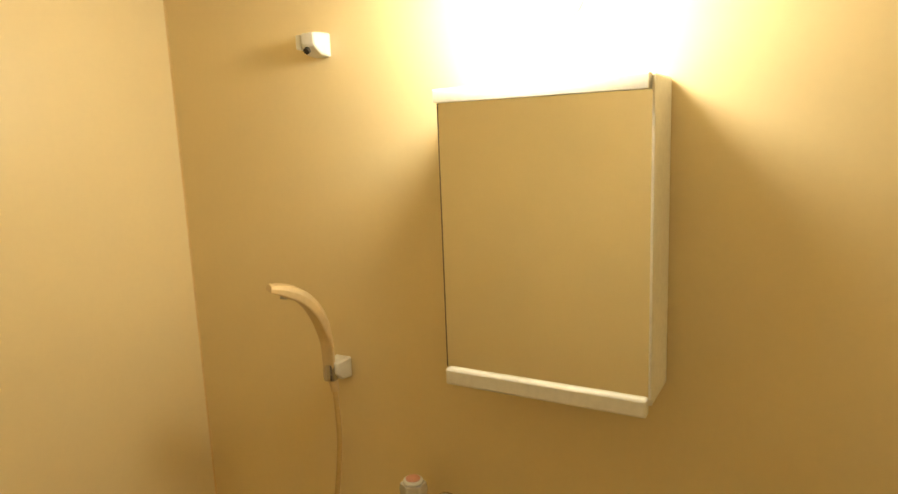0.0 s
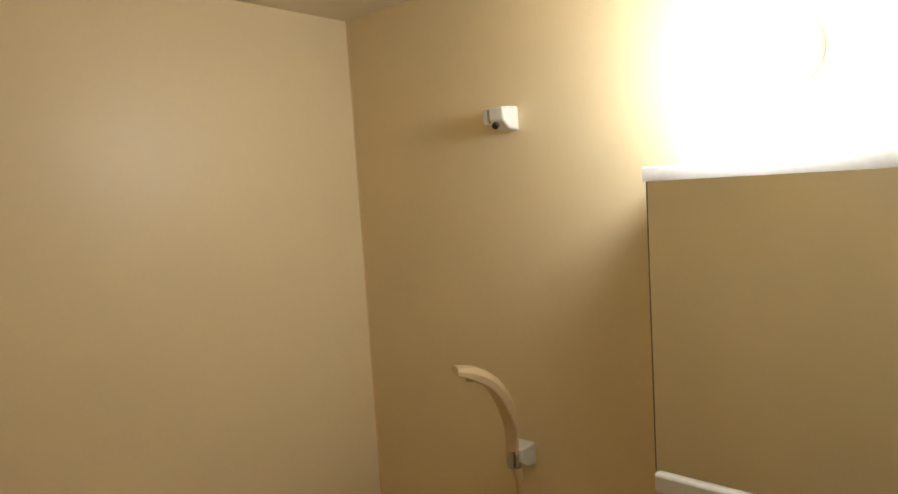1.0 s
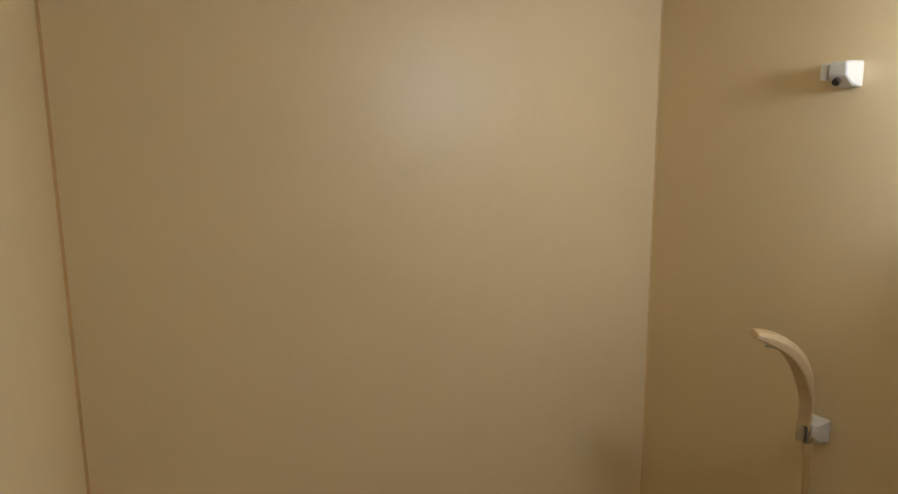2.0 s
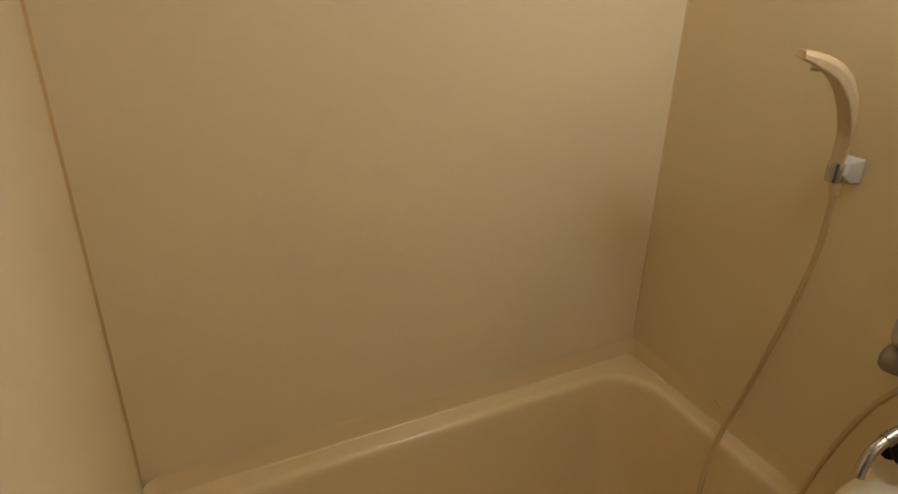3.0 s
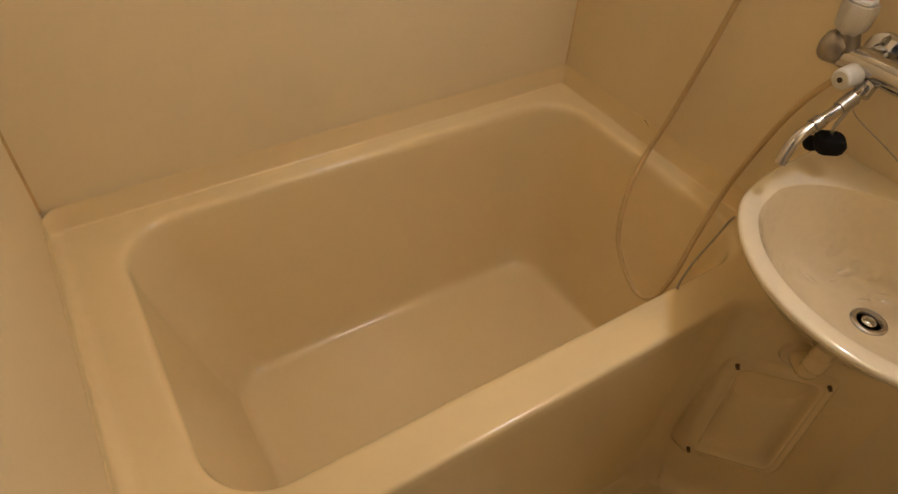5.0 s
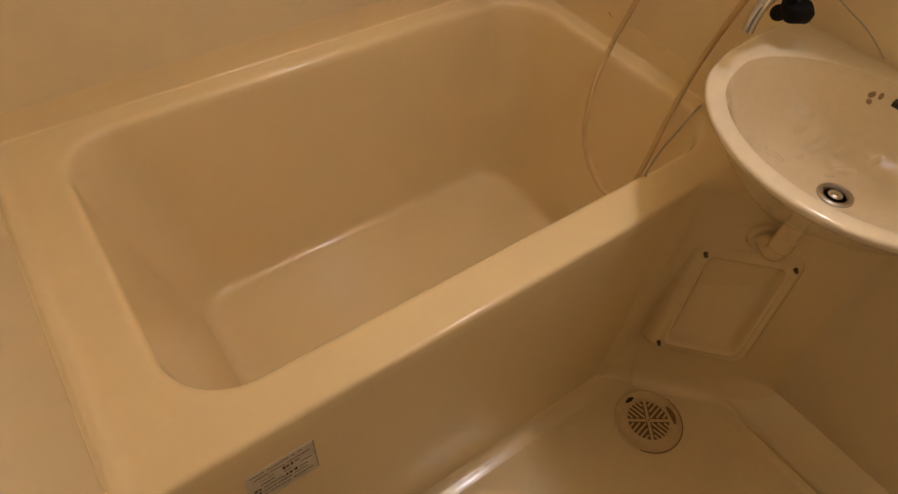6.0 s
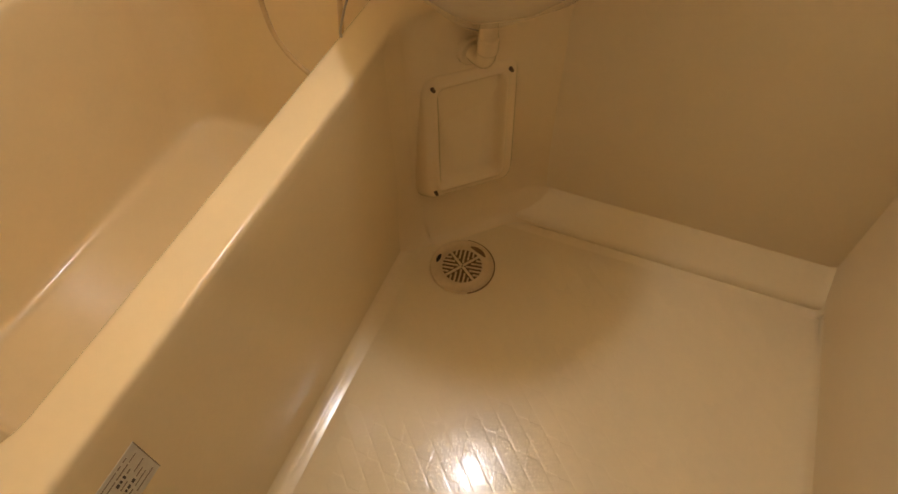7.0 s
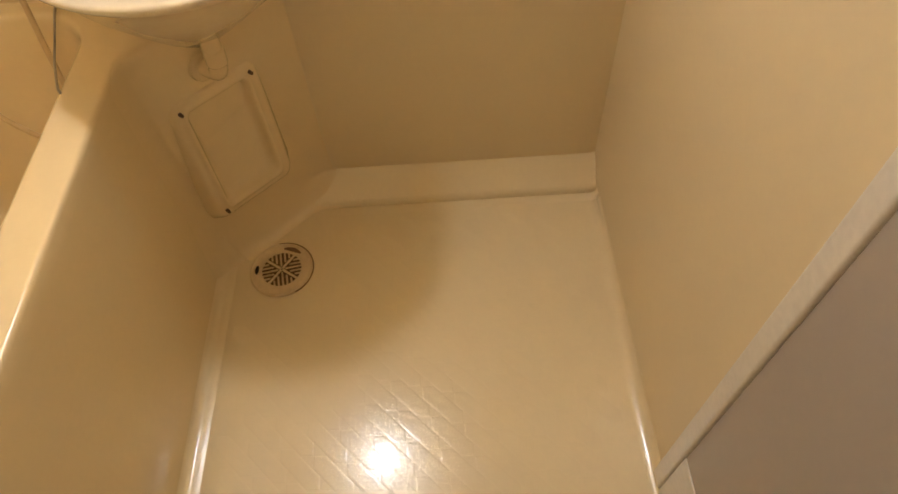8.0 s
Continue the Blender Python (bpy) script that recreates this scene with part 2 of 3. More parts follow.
# floor pan: flat, with a groove beside the bathtub and a sloped upstand at the mirror wall
def build_floor():
    arc = [radians(k) for k in (4, 12, 22, 33, 45, 57, 69, 80, 87)]
    ys = [0.0, 0.006, 0.016, 0.03, 0.2, 0.4, 0.6, 0.8, 0.862, 0.8645, 0.8675, 0.8700] + [0.8815 + 0.0207 * math.sin(k) for k in arc] + [YF + 0.0005]
    zs = [0.022, 0.008, 0.002, 0, 0, 0, 0, 0, 0, -0.0032, -0.0032, 0.0001] + [0.0002 + 0.0207 * (1 - math.cos(k)) for k in arc] + [0.026]
    xs = [(0.0, 0.012), (0.012, 0.002), (0.03, 0), (0.3, 0), (0.6, 0), (0.9, 0), (CURB - 0.03, 0), (CURB - 0.026, -0.0012), (CURB - 0.022, 0), (CURB - 0.005, 0.0), (CURB - 0.003, -0.005), (CURB + 0.001, -0.005), (CURB + 0.003, 0.008), (CURB + 0.012, 0.015), (W - 0.012, 0.054), (W - 0.003, 0.06), (W, 0.063)]
    loops = [[(x, y, (zy if zx <= 0.0005 and zy > 0 else zy * 0.3 + zx) if zx >= 0 else zx) for y, zy in zip(ys, zs)] for x, zx in xs]
    bm = loft(loops, close=False)
    bmesh.ops.reverse_faces(bm, faces=bm.faces)
    return bm


floor = structure("floor", build_floor(), M_PAN, "cream moulded plastic shower floor pan with a sloped upstand", "floor", angle=60)
structure("subfloor", box(-0.05, W + 0.05, -0.05, D + 0.05, -0.1, -0.05), M_HALLFLOOR, "plain slab below the floor pan", "floor")


# ---- bathtub ----
def build_tub():
    X0, X1, Y1 = 0.0015, W - 0.0015, D - 0.0015
    L = []
    def outer(inset, z, r=0.012):
        L.append(round_rect(X0, X1, YF + inset, Y1, r, z))
    outer(0.0, 0.006); outer(0.0, 0.2); outer(0.0, ZR - 0.03); outer(0.0003, ZR - 0.008); outer(0.0018, ZR - 0.0035); outer(0.004, ZR - 0.001); outer(0.0075, ZR); outer(0.012, ZR, 0.02); outer(0.016, ZR, 0.03)
    def inner(dx0, dx1, dy0, dy1, r, z):
        L.append(round_rect(0.088 + dx0, 1.108 - dx1, 0.976 + dy0, 1.566 - dy1, r, z))
    for d, r, z in ((-0.014, 0.110, ZR), (-0.008, 0.106, ZR), (-0.003, 0.104, ZR - 0.0006), (0.001, 0.102, ZR - 0.0022), (0.0040, 0.101, ZR - 0.005), (0.0065, 0.10, ZR - 0.010), (0.0085, 0.10, ZR - 0.020)):
        inner(d, d, d, d, r, z)
    inner(0.018, 0.012, 0.012, 0.010, 0.10, 0.48); inner(0.045, 0.028, 0.026, 0.022, 0.10, 0.36); inner(0.075, 0.047, 0.038, 0.034, 0.10, 0.25)
    inner(0.098, 0.064, 0.048, 0.044, 0.095, 0.165); inner(0.107, 0.071, 0.053, 0.049, 0.09, 0.138)
    for d, r, z in ((0.0, 0.086, 0.125), (0.004, 0.082, 0.116), (0.010, 0.077, 0.109), (0.019, 0.070, 0.1045), (0.030, 0.062, 0.103), (0.05, 0.052, 0.1028), (0.11, 0.045, 0.1022), (0.17, 0.04, 0.1016)):
        inner(0.111 + d, 0.075 + d, 0.056 + d, 0.052 + d, r, z)
    return loft(L, cap1=True)


tub = thing("bathtub", "cream moulded plastic bathtub, empty, with a wide flat rim", "bathtub", (W / 2, (YF + D) / 2, 0))
part("shell", build_tub(), M_TUB, tub, angle=60)


def build_flange():
    """The low flange between rim and wall panels, in one piece round three sides, with a wider hollow on the doorway side."""
    def profile(hollow):
        arc = [radians(a) for a in range(0, 91, 15)]
        return [(0.001 + hollow * (1 - math.sin(a)), 0.0002 + hollow * (1 - math.cos(a))) for a in arc] + [(0.001, 0.044), (0.0008, 0.0485), (0.0002, 0.051)]
    loops = []
    for (u, v), (uw, vw) in zip(profile(0.004), profile(0.026)):
        k = 0.014 - u
        lp = [(W - u, 0.985, ZR + v)]
        lp += [(W - u - k + k * math.cos(radians(a)), D - u - k + k * math.sin(radians(a)), ZR + v) for a in range(0, 91, 15)]
        for a in range(0, 91, 15):
            f = a / 90
            x, z = u + (uw - u) * f, ZR + v + (vw - v) * f
            kk = 0.034 - x
            lp.append((x + kk - kk * math.sin(radians(a)), D - u - kk + kk * math.cos(radians(a)), z))
        loops.append(lp + [(uw, YF + 0.014, ZR + vw)])
    return loft(loops[::-1], close=False)


part("flange", build_flange(), M_TUB, tub, angle=60)


# ---- moulded corner housing under the basin, with its access panel ----
def build_corner():
    """A diagonal wall across the corner: it runs smoothly out of the apron, has a rounded foot and dies into the upstand of the floor pan."""
    line = smooth_points([(0.80, YF + 0.004, 0), (0.86, YF + 0.0015, 0), (0.905, YF - 0.001, 0), (0.938, YF - 0.007, 0), (0.968, 0.883, 0), (1.03, 0.819, 0), (1.09, 0.757, 0), (1.118, 0.722, 0), (1.136, 0.684, 0), (W - 0.001, 0.64, 0), (W - 0.0005, 0.58, 0)], 4)
    k = len(line) - 1
    normal = []
    for i in range(k + 1):
        d = (line[min(i + 1, k)] - line[max(i - 1, 0)]).normalized()
        normal.append(Vector((d.y, -d.x, 0)))
    back = [(W + 0.01, 0.58), (W + 0.01, 0.955), (0.80, 0.955)]
    def ring(z, out, curb):
        r = []
        for i, p in enumerate(line):
            f = min(1, max(0, (i / k - 0.12) / 0.25))
            w = min(1, max(0, (i / k - 0.62) / 0.3))
            w = w * w * (3 - 2 * w)
            q = p + normal[i] * (out * f * (1 - w) + curb * w)
            r.append((q.x, q.y, min(z, ZR - 0.006 + 0.0066 * f)))
        return r + [(x, y, min(z, ZR - (0.006 if x < 1 else 0))) for x, y in back]
    levels = [(0.0, 0.062, 0.071), (0.0015, 0.057, 0.070), (0.004, 0.051, 0.068), (0.008, 0.045, 0.065), (0.015, 0.038, 0.057), (0.030, 0.030, 0.038), (0.054, 0.024, 0.011), (0.060, 0.022, 0.002), (0.064, 0.021, -0.002)]
    levels += [(0.09, 0.014, -0.002), (0.12, 0.007, -0.002), (0.16, 0.002, -0.002), (0.20, 0, -0.002), (0.40, 0, -0.002), (ZR - 0.024, 0, -0.002)]
    levels += [(ZR - 0.014, -0.002, -0.004), (ZR - 0.007, -0.006, -0.008), (ZR - 0.002, -0.012, -0.014), (ZR + 0.0002, -0.02, -0.022), (ZR + 0.0006, -0.03, -0.032)]
    return loft([ring(*v) for v in levels], cap1=True)


corner = thing("corner_housing", "cream moulded diagonal corner housing below the washbasin", "pipe housing", (1.06, 0.83, 0))
part("housing", build_corner(), M_TUB, corner, angle=70)

P_TL, P_TR, P_BL, P_BR = Vector((0.979, 0.866, 0.427)), Vector((1.103, 0.735, 0.427)), Vector((0.942, 0.848, 0.156)), Vector((1.047, 0.714, 0.172))


def quad_at(u, v, out=0.0):
    p = P_TL.lerp(P_TR, u).lerp(P_BL.lerp(P_BR, u), v)
    n = (P_TR - P_TL).cross(P_BL - P_TL).normalized()
    if n.x > 0: n = -n
    return p + n * out


def build_panel():
    """A raised rim round a dished plate, standing off the housing like a wedge."""
    def ring(inset, out, r):
        v0 = inset * 0.62
        return [quad_at(u, v, out) for u, v, _ in round_rect(inset, 1 - inset, v0, 1 - v0, r, 0, 6, 4)]
    return loft([ring(-0.27, -0.078, 0.2), ring(-0.17, -0.045, 0.16), ring(-0.10, -0.020, 0.13), ring(-0.055, -0.007, 0.11), ring(-0.02, -0.001, 0.10), ring(0.01, 0.0, 0.09), ring(0.05, 0.001, 0.09), ring(0.068, 0.0045, 0.085), ring(0.085, 0.0055, 0.08), ring(0.105, 0.004, 0.08), ring(0.13, -0.008, 0.075), ring(0.16, -0.017, 0.075), ring(0.20, -0.021, 0.08), ring(0.32, -0.022, 0.06)], cap1=True)


panel = part("access_panel", build_panel(), M_TUB, corner, "raised cream plastic access panel", angle=75)
for u, v in ((0.06, 0.05), (0.95, 0.05), (0.05, 0.96)):
    c = quad_at(u, v, 0.004); nn = quad_at(u, v, 0.010)
    part("screw", rod(c - (nn - c), nn, 0.0043, 0.0034, 12), M_SCREW, panel, "dark screw head")


# ---- washbasin ----
BC, BZ = Vector((0.967, 0.738)), 0.772


def basin_loop(a, b, z, cx, cy, back=None, lean=0.0, bath=0.0, deck=0.0, n=96):
    """An ellipse, fuller by bath towards the tub; behind its middle it runs straight to the wall where back is given, its bath side opening by lean. The shelf along the wall stands higher by deck."""
    out = []
    for i in range(n):
        t = 4 * i / n
        if back is None or t <= 1 or t >= 3:
            sn = math.sin(t * math.pi / 2)
            x, y = cx - a * math.cos(t * math.pi / 2), cy + b * sn + (bath * sn ** 5 if sn > 0 else 0)
        elif t < 1.5:
            f = (t - 1) / 0.5
            x, y = cx + (back - cx) * f, cy + b + bath + lean * (1 - (1 - f) ** 2)
        elif t <= 2.5:
            x, y = back, cy + b + bath + lean - (2 * b + bath + lean) * (t - 1.5)
        else:
            x, y = back + (cx - back) * (t - 2.5) / 0.5, cy - b
        f = min(1.0, max(0.0, (x - 0.938) / 0.035))
        out.append((x, y, z + deck * f * f * (3 - 2 * f)))
    return out


def build_basin():
    cx, cy, wall = BC.x, BC.y, W - 0.001
    L = [
        basin_loop(0.03, 0.03, 0.47, 1.115, 0.83, wall),
        basin_loop(0.055, 0.06, 0.515, 1.10, 0.81, wall, 0.02),
        basin_loop(0.082, 0.092, 0.56, 1.075, 0.795, wall, 0.05),
        basin_loop(0.108, 0.128, 0.61, 1.048, 0.78, wall, 0.05),
        basin_loop(0.132, 0.160, 0.66, 1.018, 0.763, wall, 0.04, 0.004),
        basin_loop(0.158, 0.186, 0.718, 0.990, 0.748, wall, 0.024, 0.014),
        basin_loop(0.173, 0.198, 0.750, cx + 0.003, cy, wall, 0.012, 0.019, 0.006),
        basin_loop(0.1815, 0.2045, 0.7605, cx, cy, wall, 0.010, 0.021, 0.009),
        basin_loop(0.1835, 0.2065, 0.7660, cx, cy, wall, 0.010, 0.021, 0.010),
        basin_loop(0.1820, 0.2050, 0.7700, cx, cy, wall, 0.010, 0.021, 0.010),
        basin_loop(0.178, 0.201, BZ, cx, cy, wall, 0.010, 0.021, 0.010),
        basin_loop(0.157, 0.191, BZ, cx, cy, bath=0.008, deck=0.010),
        basin_loop(0.1525, 0.1865, BZ - 0.002, cx, cy, bath=0.008, deck=0.0095),
        basin_loop(0.1495, 0.1835, BZ - 0.007, cx + 0.001, cy, bath=0.008, deck=0.008),
        basin_loop(0.146, 0.179, BZ - 0.016, cx + 0.003, cy, bath=0.007, deck=0.004),
        basin_loop(0.137, 0.170, BZ - 0.045, cx + 0.01, cy, bath=0.005),
        basin_loop(0.119, 0.148, BZ - 0.085, cx + 0.025, cy + 0.003),
        basin_loop(0.088, 0.112, BZ - 0.118, cx + 0.045, cy + 0.006),
        basin_loop(0.05, 0.06, BZ - 0.134, cx + 0.06, cy + 0.006),
        basin_loop(0.022, 0.022, BZ - 0.14, cx + 0.063, cy + 0.006),
    ]
    return L[:13], L[12:]


basin = thing("washbasin", "oval cream enamelled washbasin fixed to the wall beside the bathtub", "washbasin", (1.06, 0.75, 0.5))
outer_loops, inner_loops = build_basin()
part("body", loft(outer_loops, cap0=True), M_BASIN, basin, angle=50)
bowl_bm = loft(inner_loops, cap1=True)
bmesh.ops.reverse_faces(bowl_bm, faces=bowl_bm.faces)
bowl_tree = BVHTree.FromBMesh(bowl_bm)
part("bowl", bowl_bm, M_WET_SHADED, basin, "wet glossy bowl, shade included in its colour", angle=70)
dz, DX, DY = BZ - 0.139, 1.03, 0.743


def ring_of(r, z, x=DX, y=DY, n=28):
    return [(x + r * math.cos(2 * math.pi * i / n), y + r * math.sin(2 * math.pi * i / n), z) for i in range(n)]


part("drain_fitting", loft([ring_of(r, z) for r, z in ((0.027, dz - 0.002), (0.027, dz + 0.002), (0.024, dz + 0.004), (0.019, dz + 0.003), (0.016, dz - 0.004))]), M_STEEL, basin, "dull steel drain fitting")
part("drain_hole", rod((DX, DY, dz - 0.004), (DX, DY, dz - 0.001), 0.0175, n=24), M_HOLE, basin, "dark drain hole")
part("drain_strainer", loft([ring_of(r, z) for r, z in ((0.0115, dz - 0.0008), (0.0112, dz + 0.002), (0.0085, dz + 0.0045), (0.004, dz + 0.0058))], cap1=True), M_CHROME, basin, "domed chrome strainer")
of = rod((1.108, 0.768, BZ - 0.014), (1.108, 0.712, BZ - 0.014), 0.0058, n=14)
part("overflow_slot", of, M_HOLE, basin, "dark overflow slot")

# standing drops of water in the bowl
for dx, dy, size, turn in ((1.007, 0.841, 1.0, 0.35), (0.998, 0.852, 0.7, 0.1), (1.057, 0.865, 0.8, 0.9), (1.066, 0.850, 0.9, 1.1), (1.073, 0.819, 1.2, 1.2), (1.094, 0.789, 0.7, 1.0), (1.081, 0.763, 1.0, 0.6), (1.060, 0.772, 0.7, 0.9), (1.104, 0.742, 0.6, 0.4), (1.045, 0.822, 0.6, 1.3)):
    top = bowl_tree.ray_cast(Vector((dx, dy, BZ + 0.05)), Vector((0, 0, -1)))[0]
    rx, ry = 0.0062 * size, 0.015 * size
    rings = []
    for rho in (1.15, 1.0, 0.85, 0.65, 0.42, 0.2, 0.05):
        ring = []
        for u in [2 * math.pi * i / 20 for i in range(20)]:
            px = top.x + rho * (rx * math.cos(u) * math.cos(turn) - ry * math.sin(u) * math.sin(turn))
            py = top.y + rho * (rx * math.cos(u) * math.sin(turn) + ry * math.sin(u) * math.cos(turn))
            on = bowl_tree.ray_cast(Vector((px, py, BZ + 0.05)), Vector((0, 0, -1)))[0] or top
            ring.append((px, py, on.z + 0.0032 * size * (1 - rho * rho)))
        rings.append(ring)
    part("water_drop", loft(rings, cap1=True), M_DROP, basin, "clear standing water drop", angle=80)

# brown patches on the bowl beside the overflow: dark reflections in the glaze, painted as colour
for my, mz, r in ((0.799, 0.753, 0.0048), (0.787, 0.756, 0.0040), (0.797, 0.742, 0.0040)):
    spot, nrm = bowl_tree.find_nearest(Vector((1.107, my, mz)))[:2]
    side = nrm.cross(Vector((0, 0, 1))).normalized(); upw = side.cross(nrm)
    ring = lambda k, h: [spot + nrm * h + (side * math.cos(a) + upw * math.sin(a) * 1.3) * r * k * (1 + 0.15 * math.sin(2 * a + my * 900)) for a in [2 * math.pi * i / 14 for i in range(14)]]
    part("reflection_patch", loft([ring(1.0, -0.0003), ring(0.9, 0.0004), ring(0.4, 0.0005)], cap1=True), M_REFLECTION, basin, "small brown patch painted as a reflection")

# waste pipe into the housing
pipe = thing("waste_pipe", "cream plastic waste pipe elbow under the washbasin", "pipe", (1.03, 0.76, 0.45))
part("elbow", tube([(1.032, 0.764, 0.60), (1.028, 0.765, 0.55), (1.025, 0.766, 0.50), (1.026, 0.77, 0.478), (1.034, 0.782, 0.472), (1.05, 0.81, 0.474)], 0.0175, n=18), M_TUB, pipe)
part("sleeve", rod((1.027, 0.7645, 0.525), (1.0255, 0.766, 0.492), 0.0195, n=24), M_TUB, pipe, bevel=0.003)
part("collar", rod((1.052, 0.812, 0.474), (1.040, 0.797, 0.474), 0.031, 0.028, n=26), M_TUB, pipe, bevel=0.003)


# ---- mirror cabinet ----
CY0, CY1, CZ0, CZ1, CX = 0.579, 0.894, 1.238, 1.693, 1.036
cabinet = thing("mirror_cabinet", "white plastic wall cabinet with a mirror door, closed", "mirror cabinet", (W, 0.735, CZ0))
part("body", box(CX + 0.0102, W - 0.0005, CY0, CY1, CZ0 + 0.012, CZ1), M_TRIM, cabinet, bevel=0.004)
mdoor = part("mirror_door", box(CX + 0.003, CX + 0.0100, CY0 + 0.0035, CY1 - 0.001, CZ0 + 0.026, CZ1 - 0.0202), M_MIRROR, cabinet, "plain mirror glass", smooth=False)
part("door_edge", box(CX + 0.002, CX + 0.0101, CY0, CY0 + 0.0033, CZ0 + 0.026, CZ1 - 0.004), M_TRIM, cabinet, smooth=False)
trim_profile = [(CX - 0.009, CZ1 - 0.0200), (CX - 0.0092, CZ1 - 0.0170), (CX - 0.0092, CZ1 - 0.0030), (CX - 0.0085, CZ1 - 0.0012), (CX - 0.0065, CZ1 - 0.0005), (CX + 0.011, CZ1 - 0.0005), (CX + 0.011, CZ1 - 0.0200)]
part("top_trim", loft([[(x, y, z) for x, z in trim_profile] for y in (CY0 + 0.006, CY1)], cap0=True, cap1=True), M_TRIM, cabinet, angle=35)
part("bottom_trim", box(CX - 0.006, CX + 0.011, CY0 + 0.004, CY1, CZ0, CZ0 + 0.027), M_TRIM, cabinet, bevel=0.004)
part("edge_gasket", box(CX + 0.002, CX + 0.011, CY1 - 0.0008, CY1 + 0.0003, CZ0 + 0.028, CZ1 - 0.021), M_GAP, cabinet, "thin dark gap beside the mirror", smooth=False)

# ---- wall lamp over the cabinet ----
LX, LY, LZ = 1.010, 0.75, 1.830
lamp = thing("wall_lamp", "lit opal glass wall lamp above the mirror cabinet", "wall lamp", (W, LY, LZ))
part("base_plate", rod((W - 0.0005, LY, LZ), (W - 0.022, LY, LZ), 0.052, 0.048, 32), M_WHITE, lamp, bevel=0.004)
part("socket_ring", rod((W - 0.021, LY, LZ), (LX + 0.058, LY, LZ), 0.036, 0.034, 32), M_WHITE, lamp, bevel=0.003)
part("diffuser", ball((LX, LY, LZ), 0.054, 1.25, 1.12, 1.0), M_GLOW, lamp, "glowing opal glass globe")


# ---- shower ----
def bracket(z, tilt):
    hook = thing("shower_bracket", "white plastic shower bracket on the wall", "shower bracket", (W, 1.185, z), group="shower brackets")
    part("wall_block", loft([[(W - d, 1.190 + sy * w, z + sz * h + dzz) for sy, sz in ((-1, -1), (1, -1), (1, 1), (-1, 1))] for d, w, h, dzz in ((0.0005, 0.018, 0.021, -0.002), (0.026, 0.0175, 0.019, -0.001), (0.043, 0.015, 0.011, 0.006))], cap1=True, cap0=True), M_WHITE, hook, bevel=0.003)
    if tilt:
        part("holder", box(W - 0.040, W - 0.004, 1.2085, 1.2205, z - 0.010, z + 0.016), M_WHITE, hook, bevel=0.003)
    else:
        part("holder", loft([[(W - 0.039 + r * 1.0 * math.cos(a), 1.1935 + r * math.sin(a), z + h) for a in [2 * math.pi * i / 24 for i in range(24)]] for r, h in ((0.0135, -0.018), (0.0142, -0.012), (0.0142, 0.010), (0.0138, 0.014), (0.0118, 0.014), (0.0114, -0.018))]), M_CHROME, hook, "chrome holder ring")
    return hook


hook_up = bracket(1.796, True)
part("socket", rod((W - 0.048, 1.185, 1.783), (W - 0.053, 1.185, 1.779), 0.006, n=12), M_HOLE, hook_up, "dark socket hole")
bracket(1.191, False)

shower = thing("hand_shower", "ivory curved hand shower resting in its bracket", "hand shower", (1.08, 1.2, 1.2))


def build_head():
    """A flat-sided handle that widens into a wedge-shaped spray head."""
    line = smooth_points([(1.106, 1.194, 1.176), (1.101, 1.192, 1.225), (1.090, 1.187, 1.273), (1.069, 1.188, 1.319), (1.045, 1.197, 1.350), (1.020, 1.212, 1.366), (0.997, 1.226, 1.374)], 5)
    loops = []
    for i, p in enumerate(line):
        t = i / (len(line) - 1)
        d = (line[min(i + 1, len(line) - 1)] - line[max(i - 1, 0)]).normalized()
        sd = d.cross(Vector((0, 0, 1))).normalized()
        u = sd.cross(d)
        w = float(np.interp(t, (0, 0.3, 0.7, 0.9, 1), (0.010, 0.0115, 0.017, 0.019, 0.018)))
        h = float(np.interp(t, (0, 0.3, 0.65, 0.8, 1), (0.010, 0.0108, 0.012, 0.0112, 0.006)))
        prof = ((-0.85, -1), (0.85, -1), (1, -0.75), (1, 0.25), (0.62, 1), (-0.62, 1), (-1, 0.25), (-1, -0.75))
        loops.append([p + sd * w * a + u * h * b for a, b in prof])
    return loft(loops, cap0=True, cap1=True)


part("handle", build_head(), M_SHOWER, shower, angle=30, bevel=0.0012)
part("spray_plate", rod((1.021, 1.2125, 1.360), (1.0175, 1.2103, 1.3520), 0.008, n=20), M_STEEL, shower, "dull spray plate")
hose = thing("shower_hose", "beige shower hose hanging into the bathtub", "shower hose", (1.1, 1.2, 0.25))
HOSE = [(1.106, 1.190, 1.184), (1.110, 1.188, 1.12), (1.114, 1.192, 1.03), (1.117, 1.216, 0.89), (1.112, 1.256, 0.68), (1.092, 1.268, 0.59), (1.05, 1.254, 0.495), (1.035, 1.226, 0.39), (1.028, 1.15, 0.322), (1.03, 1.095, 0.335), (1.04, 1.076, 0.415), (1.07, 1.078, 0.535), (1.092, 1.070, 0.66), (1.10, 1.034, 0.81), (1.10, 0.995, 0.895), (1.088, 0.965, 0.928)]
part("nut", rod((1.106, 1.190, 1.180), (1.109, 1.188, 1.150), 0.0095, 0.008, 14), M_SHOWER, hose)
part("nut", rod((1.088, 0.965, 0.928), (1.096, 0.984, 0.910), 0.009, 0.0085, 12), M_CHROME, hose, "chrome hose nut")
part("hose", tube(HOSE, 0.0054, n=12, per=10), M_HOSE, hose)

